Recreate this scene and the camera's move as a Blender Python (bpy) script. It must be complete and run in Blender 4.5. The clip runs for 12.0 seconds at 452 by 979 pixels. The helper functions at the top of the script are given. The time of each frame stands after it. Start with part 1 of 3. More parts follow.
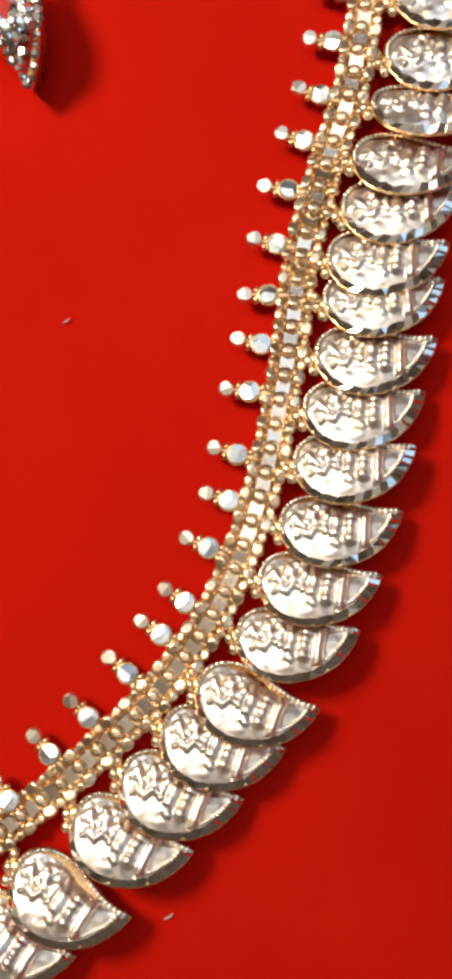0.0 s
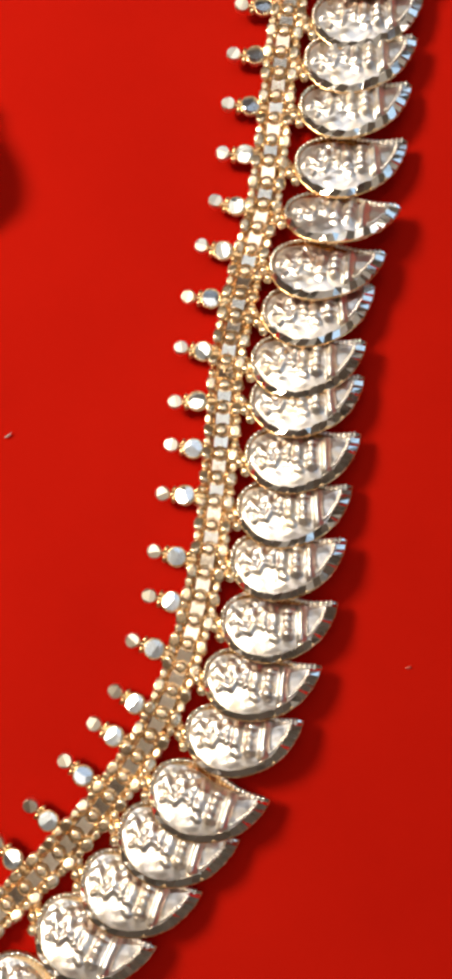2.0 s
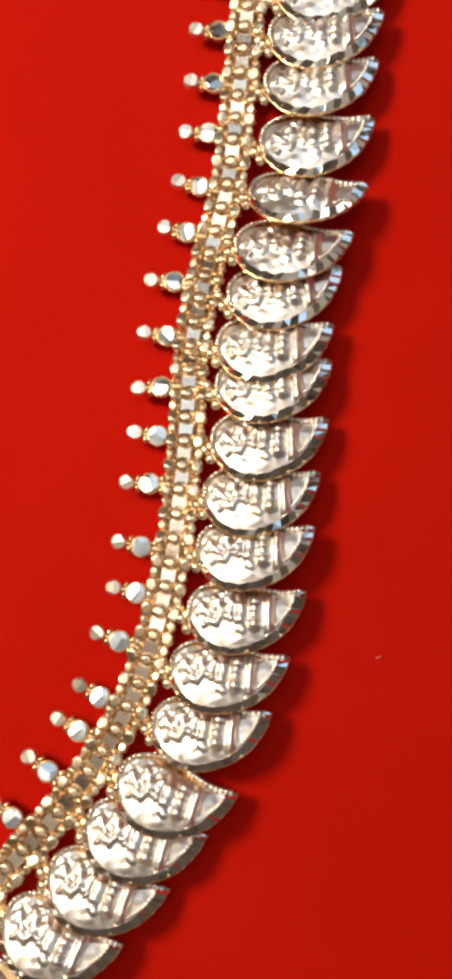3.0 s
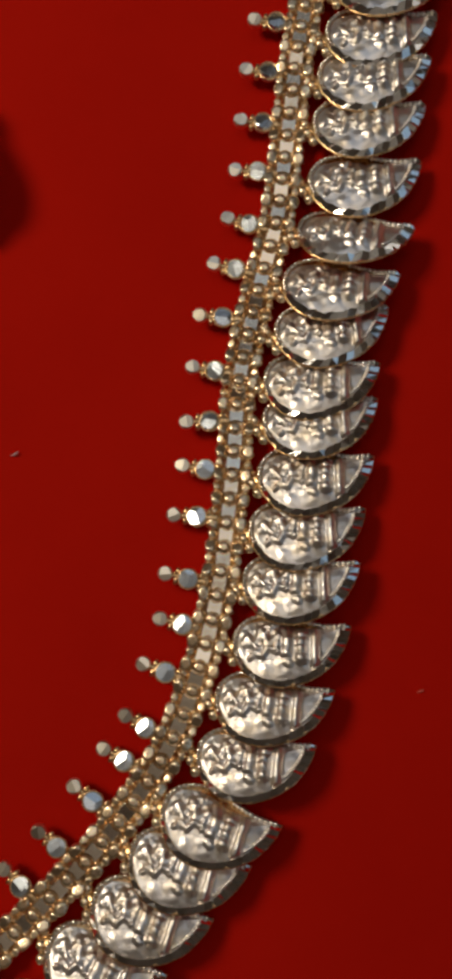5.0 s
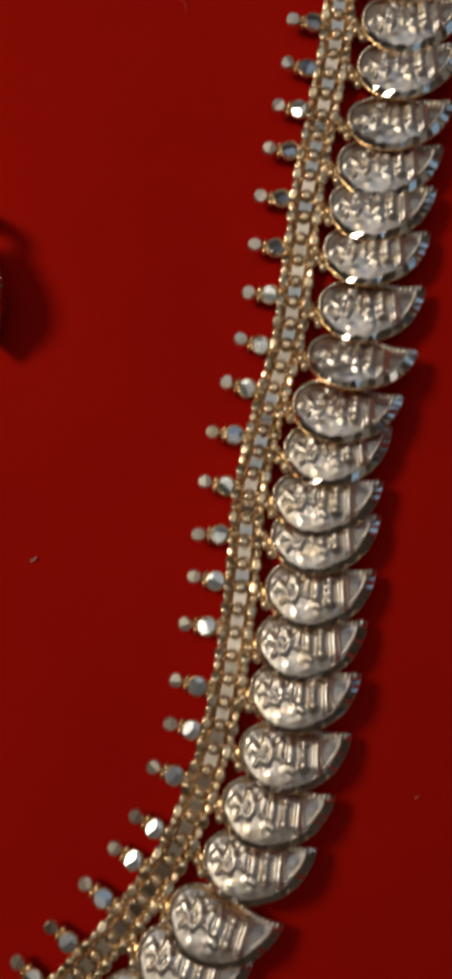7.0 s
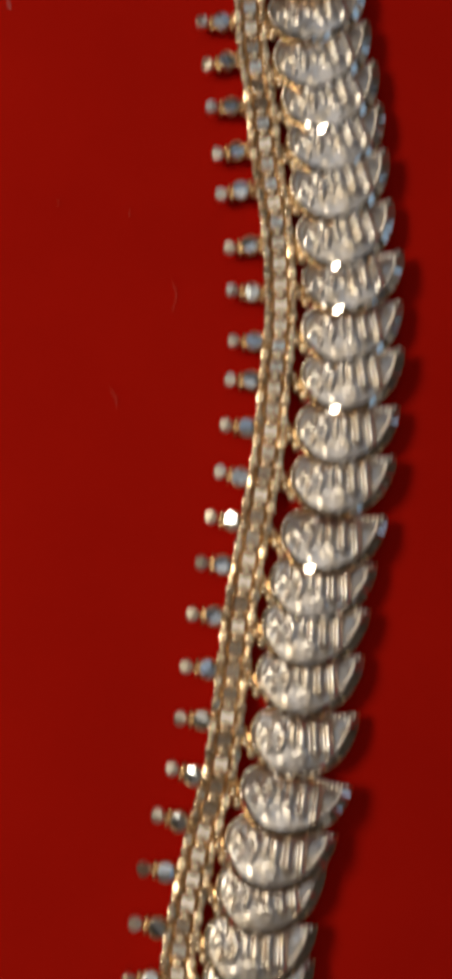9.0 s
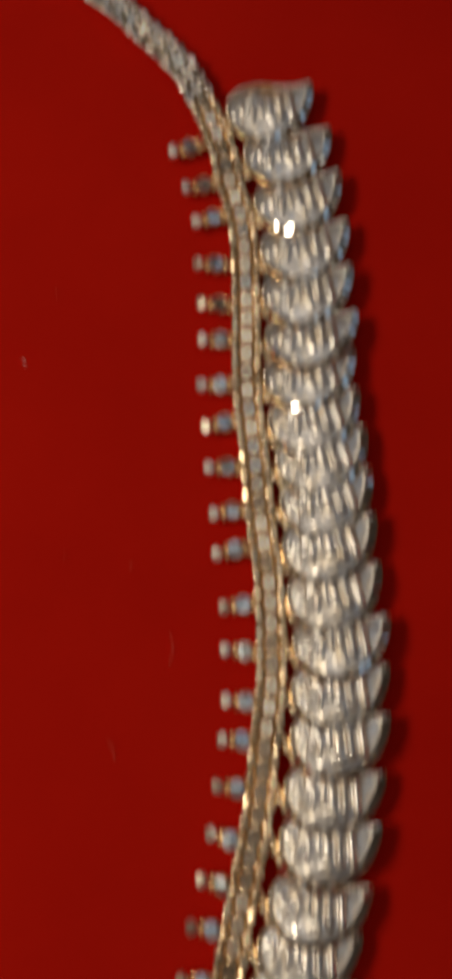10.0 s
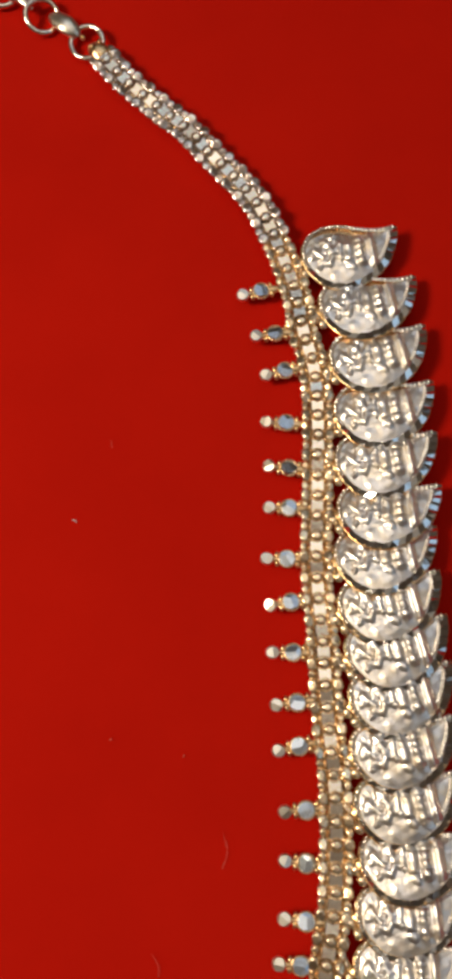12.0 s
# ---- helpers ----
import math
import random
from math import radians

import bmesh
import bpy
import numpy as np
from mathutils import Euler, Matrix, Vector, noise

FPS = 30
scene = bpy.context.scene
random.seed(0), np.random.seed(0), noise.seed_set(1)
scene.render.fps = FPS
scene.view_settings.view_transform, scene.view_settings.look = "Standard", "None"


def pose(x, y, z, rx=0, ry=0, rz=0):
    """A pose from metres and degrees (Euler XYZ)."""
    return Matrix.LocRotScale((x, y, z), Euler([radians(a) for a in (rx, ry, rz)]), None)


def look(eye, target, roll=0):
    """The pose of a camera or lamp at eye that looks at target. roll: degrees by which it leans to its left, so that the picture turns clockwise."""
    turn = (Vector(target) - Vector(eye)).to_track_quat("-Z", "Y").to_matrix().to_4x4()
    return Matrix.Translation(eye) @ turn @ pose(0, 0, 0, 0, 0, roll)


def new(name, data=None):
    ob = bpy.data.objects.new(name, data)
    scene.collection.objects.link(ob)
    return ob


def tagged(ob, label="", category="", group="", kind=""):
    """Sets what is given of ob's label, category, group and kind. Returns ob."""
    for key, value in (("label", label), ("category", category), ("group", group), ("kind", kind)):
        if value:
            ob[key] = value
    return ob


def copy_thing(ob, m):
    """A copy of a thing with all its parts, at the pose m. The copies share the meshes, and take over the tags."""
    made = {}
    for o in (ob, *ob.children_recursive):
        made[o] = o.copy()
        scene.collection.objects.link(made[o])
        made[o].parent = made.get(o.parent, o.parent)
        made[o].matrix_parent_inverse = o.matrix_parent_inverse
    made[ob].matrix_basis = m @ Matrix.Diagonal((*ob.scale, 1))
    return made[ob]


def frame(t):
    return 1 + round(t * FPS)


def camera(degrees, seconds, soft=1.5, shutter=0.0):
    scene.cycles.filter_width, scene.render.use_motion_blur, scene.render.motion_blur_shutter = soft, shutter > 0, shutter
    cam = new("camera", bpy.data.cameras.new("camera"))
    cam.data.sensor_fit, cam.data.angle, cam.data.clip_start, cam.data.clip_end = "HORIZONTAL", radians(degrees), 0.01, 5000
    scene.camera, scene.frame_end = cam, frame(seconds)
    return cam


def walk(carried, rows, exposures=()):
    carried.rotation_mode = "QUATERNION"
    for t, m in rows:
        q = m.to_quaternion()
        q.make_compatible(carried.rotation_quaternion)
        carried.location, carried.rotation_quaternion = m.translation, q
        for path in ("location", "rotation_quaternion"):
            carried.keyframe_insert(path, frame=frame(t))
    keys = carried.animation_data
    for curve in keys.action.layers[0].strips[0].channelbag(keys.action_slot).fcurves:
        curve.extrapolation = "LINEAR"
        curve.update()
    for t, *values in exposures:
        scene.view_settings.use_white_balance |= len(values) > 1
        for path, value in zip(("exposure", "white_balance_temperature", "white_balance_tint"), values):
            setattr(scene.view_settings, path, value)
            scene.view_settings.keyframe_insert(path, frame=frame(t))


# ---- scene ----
# ---- camera and walk ----
cam = camera(28.5, 12.0, soft=5.0, shutter=0.9)
walk(cam, [
    (0.0, pose(0.00781, -0.05328, 0.12307, 5.205, 4.320, 4.518)),
    (0.05, pose(0.00843, -0.05288, 0.12303, 5.139, 4.217, 4.409)),
    (0.1, pose(0.01064, -0.05148, 0.12287, 4.906, 3.851, 4.022)),
    (0.2, pose(0.01202, -0.05140, 0.12264, 4.774, 3.480, 3.859)),
    (0.3, pose(0.01349, -0.05081, 0.12275, 4.971, 3.762, 3.642)),
    (0.5, pose(0.01483, -0.04938, 0.12439, 5.508, 4.485, 3.520)),
    (1.0, pose(0.01510, -0.04754, 0.12723, 5.892, 4.107, 2.324)),
    (1.5, pose(0.02080, -0.04463, 0.12912, 6.370, 4.508, 0.941)),
    (2.0, pose(0.01684, -0.04192, 0.12845, 6.158, 4.861, 0.868)),
    (2.5, pose(0.02088, -0.04148, 0.12690, 5.833, 4.452, 0.227)),
    (3.0, pose(0.02037, -0.04201, 0.12509, 5.527, 4.445, 0.269)),
    (4.8, pose(0.01177, -0.03876, 0.12818, 5.869, 2.901, 0.901)),
    (5.0, pose(0.01129, -0.03849, 0.12783, 6.009, 3.156, 0.995)),
    (5.5, pose(0.00903, -0.03818, 0.12826, 5.753, 3.193, 1.150)),
    (6.0, pose(0.01068, -0.03477, 0.13104, 5.947, 2.607, 1.252)),
    (6.5, pose(0.01055, -0.02790, 0.13612, 6.596, 3.022, 1.772)),
    (6.7, pose(0.00876, -0.02720, 0.13600, 6.487, 2.944, 1.978)),
    (8.3, pose(0.01221, 0.02138, 0.13768, 6.052, 0.839, 1.839)),
    (8.5, pose(0.00988, 0.02780, 0.13823, 6.641, 0.609, 1.763)),
    (9.0, pose(0.01291, 0.03997, 0.13989, 7.011, 0.721, 1.462)),
    (9.2, pose(0.01368, 0.04908, 0.14416, 8.004, 0.889, 1.468)),
    (9.5, pose(0.02004, 0.06371, 0.14907, 9.269, 1.224, 1.415)),
    (9.7, pose(0.02265, 0.06900, 0.14942, 9.774, 1.972, 1.542)),
    (10.0, pose(0.01904, 0.08695, 0.15378, 11.076, 3.025, 2.340)),
    (10.2, pose(0.02113, 0.09612, 0.15645, 11.884, 3.203, 2.342)),
    (10.5, pose(0.01977, 0.10811, 0.15806, 12.827, 3.499, 2.636)),
    (11.0, pose(0.01525, 0.11561, 0.15765, 12.827, 3.650, 3.157)),
    (11.5, pose(0.00616, 0.11829, 0.14933, 11.933, 3.678, 4.636)),
    (12.0, pose(0.00795, 0.11706, 0.14751, 11.574, 3.340, 4.663)),
], exposures=[(0, -0.04), (2.5, -0.08), (3.2, -0.08), (4, -0.74), (4.8, -1.44), (5.5, -1.6), (6.5, -1.79), (8.5, -1.46), (9.5, -1.5), (10.5, -1.66), (10.8, -1.3), (11, -0.74), (11.2, -0.34), (11.5, -0.19), (12, -0.76)])

# ---- light ----
MM = 0.001
world = bpy.data.worlds.new("room_air")
scene.world = world
world.use_nodes = True
world.node_tree.nodes["Background"].inputs[0].default_value = (0.9, 0.75, 0.6, 1)
world.node_tree.nodes["Background"].inputs[1].default_value = 0.02


def area_lamp(name, eye, target, sx, sy, watts, colour, shape="RECTANGLE"):
    d = bpy.data.lights.new(name, "AREA")
    d.shape, d.size, d.size_y, d.energy, d.color = shape, sx, sy, watts, colour
    ob = new(name, d)
    ob.matrix_basis = look(eye, target)
    return ob


KEY_W, PANEL_W, WINDOW_W, NORTH_W, CEILING_FILL_W = 2.75, 7.2, 5.6, 9.0, 7.2
area_lamp("spot_lamp", (-0.31, 0.115, 0.36), (0, 0.06, 0), 0.14, 0.14, KEY_W, (1.0, 0.87, 0.67), "DISK")
area_lamp("ceiling_panel_lamp", (0.0, 0.50, 2.30), (0.0, 0.50, 0), 1.4, 0.9, PANEL_W, (1.0, 0.94, 0.86))
# added fill over most of the ceiling, brightens the metal; no known lamp
area_lamp("ceiling_light", (0.0, 0.0, 2.36), (0.0, 0.0, 0), 2.6, 2.6, CEILING_FILL_W, (1.0, 0.88, 0.72))
area_lamp("window_light", (1.52, -0.30, 1.45), (0, 0, 0.3), 1.5, 1.0, WINDOW_W, (0.50, 0.74, 1.0))
area_lamp("north_window_light", (0.1, 1.50, 1.75), (0, 0.1, 0.2), 1.8, 1.2, NORTH_W, (0.70, 0.84, 1.0))


# ---- materials ----
def material(name):
    m = bpy.data.materials.new(name)
    m.use_nodes = True
    return m, m.node_tree.nodes, m.node_tree.links, m.node_tree.nodes["Principled BSDF"]


def noise_tex(nodes, links, scale, detail=4.0, rough=0.55):
    co = nodes.new("ShaderNodeTexCoord")
    n = nodes.new("ShaderNodeTexNoise")
    n.inputs["Scale"].default_value, n.inputs["Detail"].default_value, n.inputs["Roughness"].default_value = scale, detail, rough
    links.new(co.outputs["Object"], n.inputs["Vector"])
    return n


def ramp(nodes, links, src, stops):
    r = nodes.new("ShaderNodeValToRGB")
    e = r.color_ramp.elements
    while len(e) < len(stops):
        e.new(0.5)
    for k, (p, c) in enumerate(stops):
        e[k].position, e[k].color = p, (*c, 1)
    links.new(src, r.inputs[0])
    return r


def metal(name, tone_a, tone_b, rough_a, rough_b, scale, bump, grain):
    """Metal whose tone and polish wander a little, with fine surface grain."""
    m, nodes, links, p = material(name)
    p.inputs["Metallic"].default_value = 1.0
    n = noise_tex(nodes, links, scale)
    info = nodes.new("ShaderNodeObjectInfo")
    add = nodes.new("ShaderNodeMath")
    add.operation = "MULTIPLY_ADD"
    links.new(info.outputs["Random"], add.inputs[0])
    add.inputs[1].default_value = 0.24
    links.new(n.outputs["Fac"], add.inputs[2])
    c = ramp(nodes, links, add.outputs[0], [(0.40, tone_a), (0.80, tone_b)])
    links.new(c.outputs["Color"], p.inputs["Base Color"])
    r = nodes.new("ShaderNodeMapRange")
    r.inputs["From Min"].default_value, r.inputs["From Max"].default_value = 0.35, 0.75
    r.inputs["To Min"].default_value, r.inputs["To Max"].default_value = rough_a, rough_b
    links.new(n.outputs["Fac"], r.inputs["Value"])
    links.new(r.outputs["Result"], p.inputs["Roughness"])
    if bump:
        g = noise_tex(nodes, links, grain, 3.0, 0.6)
        b = nodes.new("ShaderNodeBump")
        b.inputs["Strength"].default_value, b.inputs["Distance"].default_value = bump, 0.0001
        links.new(g.outputs["Fac"], b.inputs["Height"])
        links.new(b.outputs["Normal"], p.inputs["Normal"])
    return m


def plated(name, warm, silver, rough_a, rough_b):
    """Matt white metal over gold: the gold shows through in patches that differ from piece to piece."""
    m, nodes, links, p = material(name)
    p.inputs["Metallic"].default_value = 1.0
    co, info = nodes.new("ShaderNodeTexCoord"), nodes.new("ShaderNodeObjectInfo")
    shift = nodes.new("ShaderNodeVectorMath")
    shift.operation = "MULTIPLY_ADD"
    shift.inputs[1].default_value, shift.inputs[2].default_value = (1, 1, 1), (0, 0, 0)
    links.new(co.outputs["Object"], shift.inputs[0])
    links.new(info.outputs["Random"], shift.inputs[2])
    patches = nodes.new("ShaderNodeTexNoise")
    patches.inputs["Scale"].default_value, patches.inputs["Detail"].default_value = 420, 4
    links.new(shift.outputs[0], patches.inputs["Vector"])
    c = ramp(nodes, links, patches.outputs["Fac"], [(0.44, silver), (0.74, warm)])
    links.new(c.outputs["Color"], p.inputs["Base Color"])
    r = nodes.new("ShaderNodeMapRange")
    r.inputs["From Min"].default_value, r.inputs["From Max"].default_value = 0.35, 0.70
    r.inputs["To Min"].default_value, r.inputs["To Max"].default_value = rough_a, rough_b
    links.new(patches.outputs["Fac"], r.inputs["Value"])
    links.new(r.outputs["Result"], p.inputs["Roughness"])
    grain = nodes.new("ShaderNodeTexNoise")
    grain.inputs["Scale"].default_value, grain.inputs["Detail"].default_value = 2600, 3
    links.new(shift.outputs[0], grain.inputs["Vector"])
    b = nodes.new("ShaderNodeBump")
    b.inputs["Strength"].default_value, b.inputs["Distance"].default_value = 0.3, 0.0001
    links.new(grain.outputs["Fac"], b.inputs["Height"])
    links.new(b.outputs["Normal"], p.inputs["Normal"])
    return m


GOLD = metal("yellow_gold", (0.84, 0.51, 0.23), (0.92, 0.65, 0.36), 0.22, 0.38, 700, 0.25, 5000)
PALE = metal("pale_gold", (0.84, 0.71, 0.56), (0.92, 0.82, 0.69), 0.10, 0.22, 600, 0.15, 6000)
FACE = plated("matt_white_gold", (0.93, 0.80, 0.63), (0.90, 0.855, 0.825), 0.32, 0.46)
LIGHT_GOLD = metal("light_gold", (0.95, 0.70, 0.44), (0.98, 0.82, 0.60), 0.20, 0.36, 700, 0.2, 5000)
GROUND = metal("ground_bead_silver", (0.55, 0.61, 0.68), (0.68, 0.72, 0.77), 0.22, 0.34, 400, 0.0, 1)
CREAM = metal("cream_bead_gold", (0.88, 0.79, 0.64), (0.95, 0.88, 0.76), 0.28, 0.40, 400, 0.0, 1)
ROSE = metal("pale_rose_gold", (0.80, 0.66, 0.56), (0.90, 0.79, 0.71), 0.16, 0.30, 600, 0.2, 6000)
BRIGHT = metal("diamond_cut_silver", (0.78, 0.77, 0.75), (0.90, 0.89, 0.86), 0.06, 0.15, 500, 0.0, 1)

CLOTH, nodes, links, p = material("red_felt")
n = noise_tex(nodes, links, 22.0, 5.0, 0.6)
c = ramp(nodes, links, n.outputs["Fac"], [(0.30, (0.46, 0.0062, 0.0014)), (0.70, (0.52, 0.0080, 0.0020))])
links.new(c.outputs["Color"], p.inputs["Base Color"])
p.inputs["Roughness"].default_value = 0.92
p.inputs["Specular IOR Level"].default_value = 0.06
fuzz = noise_tex(nodes, links, 1800.0, 4.0, 0.7)
b = nodes.new("ShaderNodeBump")
b.inputs["Strength"].default_value, b.inputs["Distance"].default_value = 0.35, 0.0002
links.new(fuzz.outputs["Fac"], b.inputs["Height"])
links.new(b.outputs["Normal"], p.inputs["Normal"])


def plain(name, a, b_, scale, rough):
    m, nodes, links, p = material(name)
    n = noise_tex(nodes, links, scale)
    c = ramp(nodes, links, n.outputs["Fac"], [(0.3, a), (0.7, b_)])
    links.new(c.outputs["Color"], p.inputs["Base Color"])
    p.inputs["Roughness"].default_value = rough
    return m


PLASTER = plain("beige_plaster", (0.38, 0.31, 0.24), (0.44, 0.37, 0.29), 3.0, 0.9)
WHITEWASH = plain("ceiling_white", (0.62, 0.58, 0.52), (0.68, 0.64, 0.58), 3.0, 0.9)
BOARD = plain("brown_board", (0.16, 0.09, 0.05), (0.22, 0.13, 0.07), 9.0, 0.6)
HAIR = plain("red_fibre", (0.62, 0.10, 0.07), (0.70, 0.16, 0.12), 900.0, 0.9)
LINT = plain("grey_lint", (0.45, 0.38, 0.36), (0.62, 0.55, 0.52), 900.0, 0.9)
ENAMEL = plain("red_enamel", (0.42, 0.015, 0.01), (0.50, 0.03, 0.015), 300.0, 0.25)


# ---- mesh helpers ----
def mesh_of(name, bm, mat, smooth=False):
    me = bpy.data.meshes.new(name)
    bmesh.ops.recalc_face_normals(bm, faces=bm.faces)
    for f in bm.faces:
        f.smooth = smooth
    bm.to_mesh(me)
    bm.free()
    me.materials.append(mat)
    return me


def part(name, me, parent, m=None, label=""):
    ob = new(name, me)
    ob.parent = parent
    if m is not None:
        ob.matrix_basis = m
    return tagged(ob, label) if label else ob


def box_mesh(name, lo, hi, mat):
    bm = bmesh.new()
    bmesh.ops.create_cube(bm, size=1.0)
    for v in bm.verts:
        v.co = Vector([lo[k] + (hi[k] - lo[k]) * (v.co[k] + 0.5) for k in range(3)])
    return mesh_of(name, bm, mat)


def catmull(points, steps, closed=False):
    """Points along a smooth curve through the given ones."""
    pts = [Vector(q) for q in points]
    n_ = len(pts)
    out = []
    for i in range(n_ if closed else n_ - 1):
        p0, p1, p2, p3 = [pts[(i + k) % n_] if closed else pts[min(max(i + k, 0), n_ - 1)] for k in (-1, 0, 1, 2)]
        for s in range(steps):
            u = s / steps
            out.append(0.5 * (2 * p1 + (p2 - p0) * u + (2 * p0 - 5 * p1 + 4 * p2 - p3) * u * u + (3 * p1 - p0 - 3 * p2 + p3) * u ** 3))
    if not closed:
        out.append(pts[-1])
    return out


def add_ball(bm, centre, rx, ry=None, rz=None, seg=8, rings=5, cut=None, turn=0.0):
    """A ball or ellipsoid; cut: the share of its radius at which its top is ground flat."""
    ry, rz = ry or rx, rz or rx
    made = bmesh.ops.create_uvsphere(bm, u_segments=seg, v_segments=rings, radius=1.0)["verts"]
    ca, sa = math.cos(turn), math.sin(turn)
    for v in made:
        x, y, z = v.co
        if cut is not None and z > cut:
            z = cut
        x, y, z = x * rx, y * ry, z * rz
        v.co = Vector(centre) + Vector((x * ca - y * sa, x * sa + y * ca, z))


def strap_mesh(points, widths, thick_, mat, name):
    """A soft-edged strap of metal along the points."""
    c_ = catmull([Vector(q) * MM for q in points], 8)
    w_ = np.interp(np.linspace(0, 1, len(c_)), np.linspace(0, 1, len(widths)), widths)
    bm = bmesh.new()
    rows = []
    for i, q in enumerate(c_):
        d_ = (c_[min(i + 1, len(c_) - 1)] - c_[max(i - 1, 0)]).normalized()
        s_ = Vector((-d_.y, d_.x, 0)).normalized()
        u_ = d_.cross(s_)
        rows.append([bm.verts.new(q + s_ * (math.cos(a) * w_[i] * MM) + u_ * (math.sin(a) * thick_ * MM)) for a in [j / 10 * math.tau for j in range(10)]])
    for ra, rb in zip(rows, rows[1:]):
        for j in range(10):
            bm.faces.new((ra[j], ra[(j + 1) % 10], rb[(j + 1) % 10], rb[j]))
    bm.faces.new(rows[0]), bm.faces.new(rows[-1])
    return mesh_of(name, bm, mat, True)


# ---- the place round it ----
R, H = 1.6, 2.4
tagged(new("floor", box_mesh("floor", (-R, -R, -0.10), (R, R, -0.004), BOARD)), "brown board under the red cloth", "floor", kind="structure")
tagged(new("ceiling", box_mesh("ceiling", (-R, -R, H), (R, R, H + 0.1), WHITEWASH)), "off-white plain ceiling", "ceiling", kind="structure")
for name, lo, hi in (("wall_north", (-R, R, -0.1), (R, R + 0.1, H)), ("wall_south", (-R, -R - 0.1, -0.1), (R, -R, H)),
                     ("wall_east", (R, -R - 0.1, -0.1), (R + 0.1, R + 0.1, H)), ("wall_west", (-R - 0.1, -R - 0.1, -0.1), (-R, R + 0.1, H))):
    tagged(new(name, box_mesh(name, lo, hi, PLASTER)), "plain beige plastered wall", "wall", kind="structure")

bm = bmesh.new()
bmesh.ops.create_grid(bm, x_segments=120, y_segments=140, size=0.5)
for v in bm.verts:
    v.co.x, v.co.y = v.co.x * 1.0, v.co.y * 1.2 + 0.05
    v.co.z = 0.0003 * (noise.noise(v.co * 9) - 0.6)
cloth = new("red_cloth", mesh_of("red_cloth", bm, CLOTH, True))
thick = cloth.modifiers.new("thickness", "SOLIDIFY")
thick.thickness, thick.offset = 0.003, -1
tagged(cloth, "smooth plain bright red felt cloth lying flat", "cloth", kind="structure")

# ---- necklace: plan in millimetres ----
# centre line of the woven chain, from the clasp end downwards
LINE = [(-33.7, 228.2), (-28.5, 222.6), (-22.1, 217.5), (-15.8, 212.6), (-10.8, 207.7), (-5.1, 202.4), (-1.3, 197.7), (2.0, 191.9),
        (6.0, 182.8), (8.1, 174.8), (10.1, 169.2), (11.3, 162.0), (12.2, 148.6), (12.8, 135.1), (14.5, 123.1), (16.0, 111.5),
        (17.8, 100.4), (18.7, 88.0), (18.6, 81.3), (18.0, 74.2), (17.3, 64.0), (15.6, 52.5), (13.6, 40.0), (12.7, 31.0),
        (11.9, 23.0), (10.8, 13.8), (8.7, 5.2), (7.0, -3.0), (5.7, -10.5), (5.2, -20.5), (4.4, -30.0), (3.3, -39.5),
        (1.0, -50.0), (-3.0, -61.0), (-9.0, -70.5), (-16.4, -79.2), (-25.0, -87.8), (-36.0, -97.0), (-48.0, -105.0)]
# where each pendant meets the chain, and the way its point is turned
PEND_X = [6.8, 10.4, 12.8, 14.1, 14.7, 15.5, 15.5, 16.7, 18.2, 19.2, 19.8, 20.8, 21.9, 21.8, 21.9, 21.1, 20.5, 19.1, 17.6, 16.5, 15.8,
          15.2, 13.8, 11.7, 10.6, 9.1, 9.0, 8.4, 7.3, 6.5, 5.3, 3.0, 0.6, -4.0, -8.4, -13.4, -19.3, -26.5, -33.5, -41.0]
PEND_Y = [188.3, 179.1, 169.2, 160.1, 151.8, 143.7, 135.8, 127.5, 120.3, 113.1, 105.4, 97.3, 90.0, 82.3, 74.7, 66.7, 58.8, 50.0, 42.8,
          36.2, 28.8, 19.9, 12.6, 4.8, -2.7, -9.6, -15.7, -23.3, -31.1, -38.4, -46.8, -54.2, -61.9, -69.2, -76.0, -82.5, -88.5,
          -96.0, -102.0, -107.0]
PEND_TURN = [20.8, 21.2, 25.0, 21.9, 19.7, 16.6, 21.0, 25.0, 25.9, 26.0, 24.1, 23.8, 18.2, 17.0, 16.1, 11.7, 11.5, 9.0, 9.4, 7.7, 9.3,
             10.2, -1.3, 2.1, 12.7, 7.4, 11.2, 8.9, 10.2, 9.1, 8.0, 3.1, 4.1, -10.1, -7.8, -10.3, -14.1, -19.4, -19.7, -24.0]
# the pendants that stand up more steeply than their neighbours, degrees
STEEP = {1: 2, 6: 15, 7: 14, 13: 18, 18: 20, 23: 31, 24: 22, 34: 22, 38: 22}
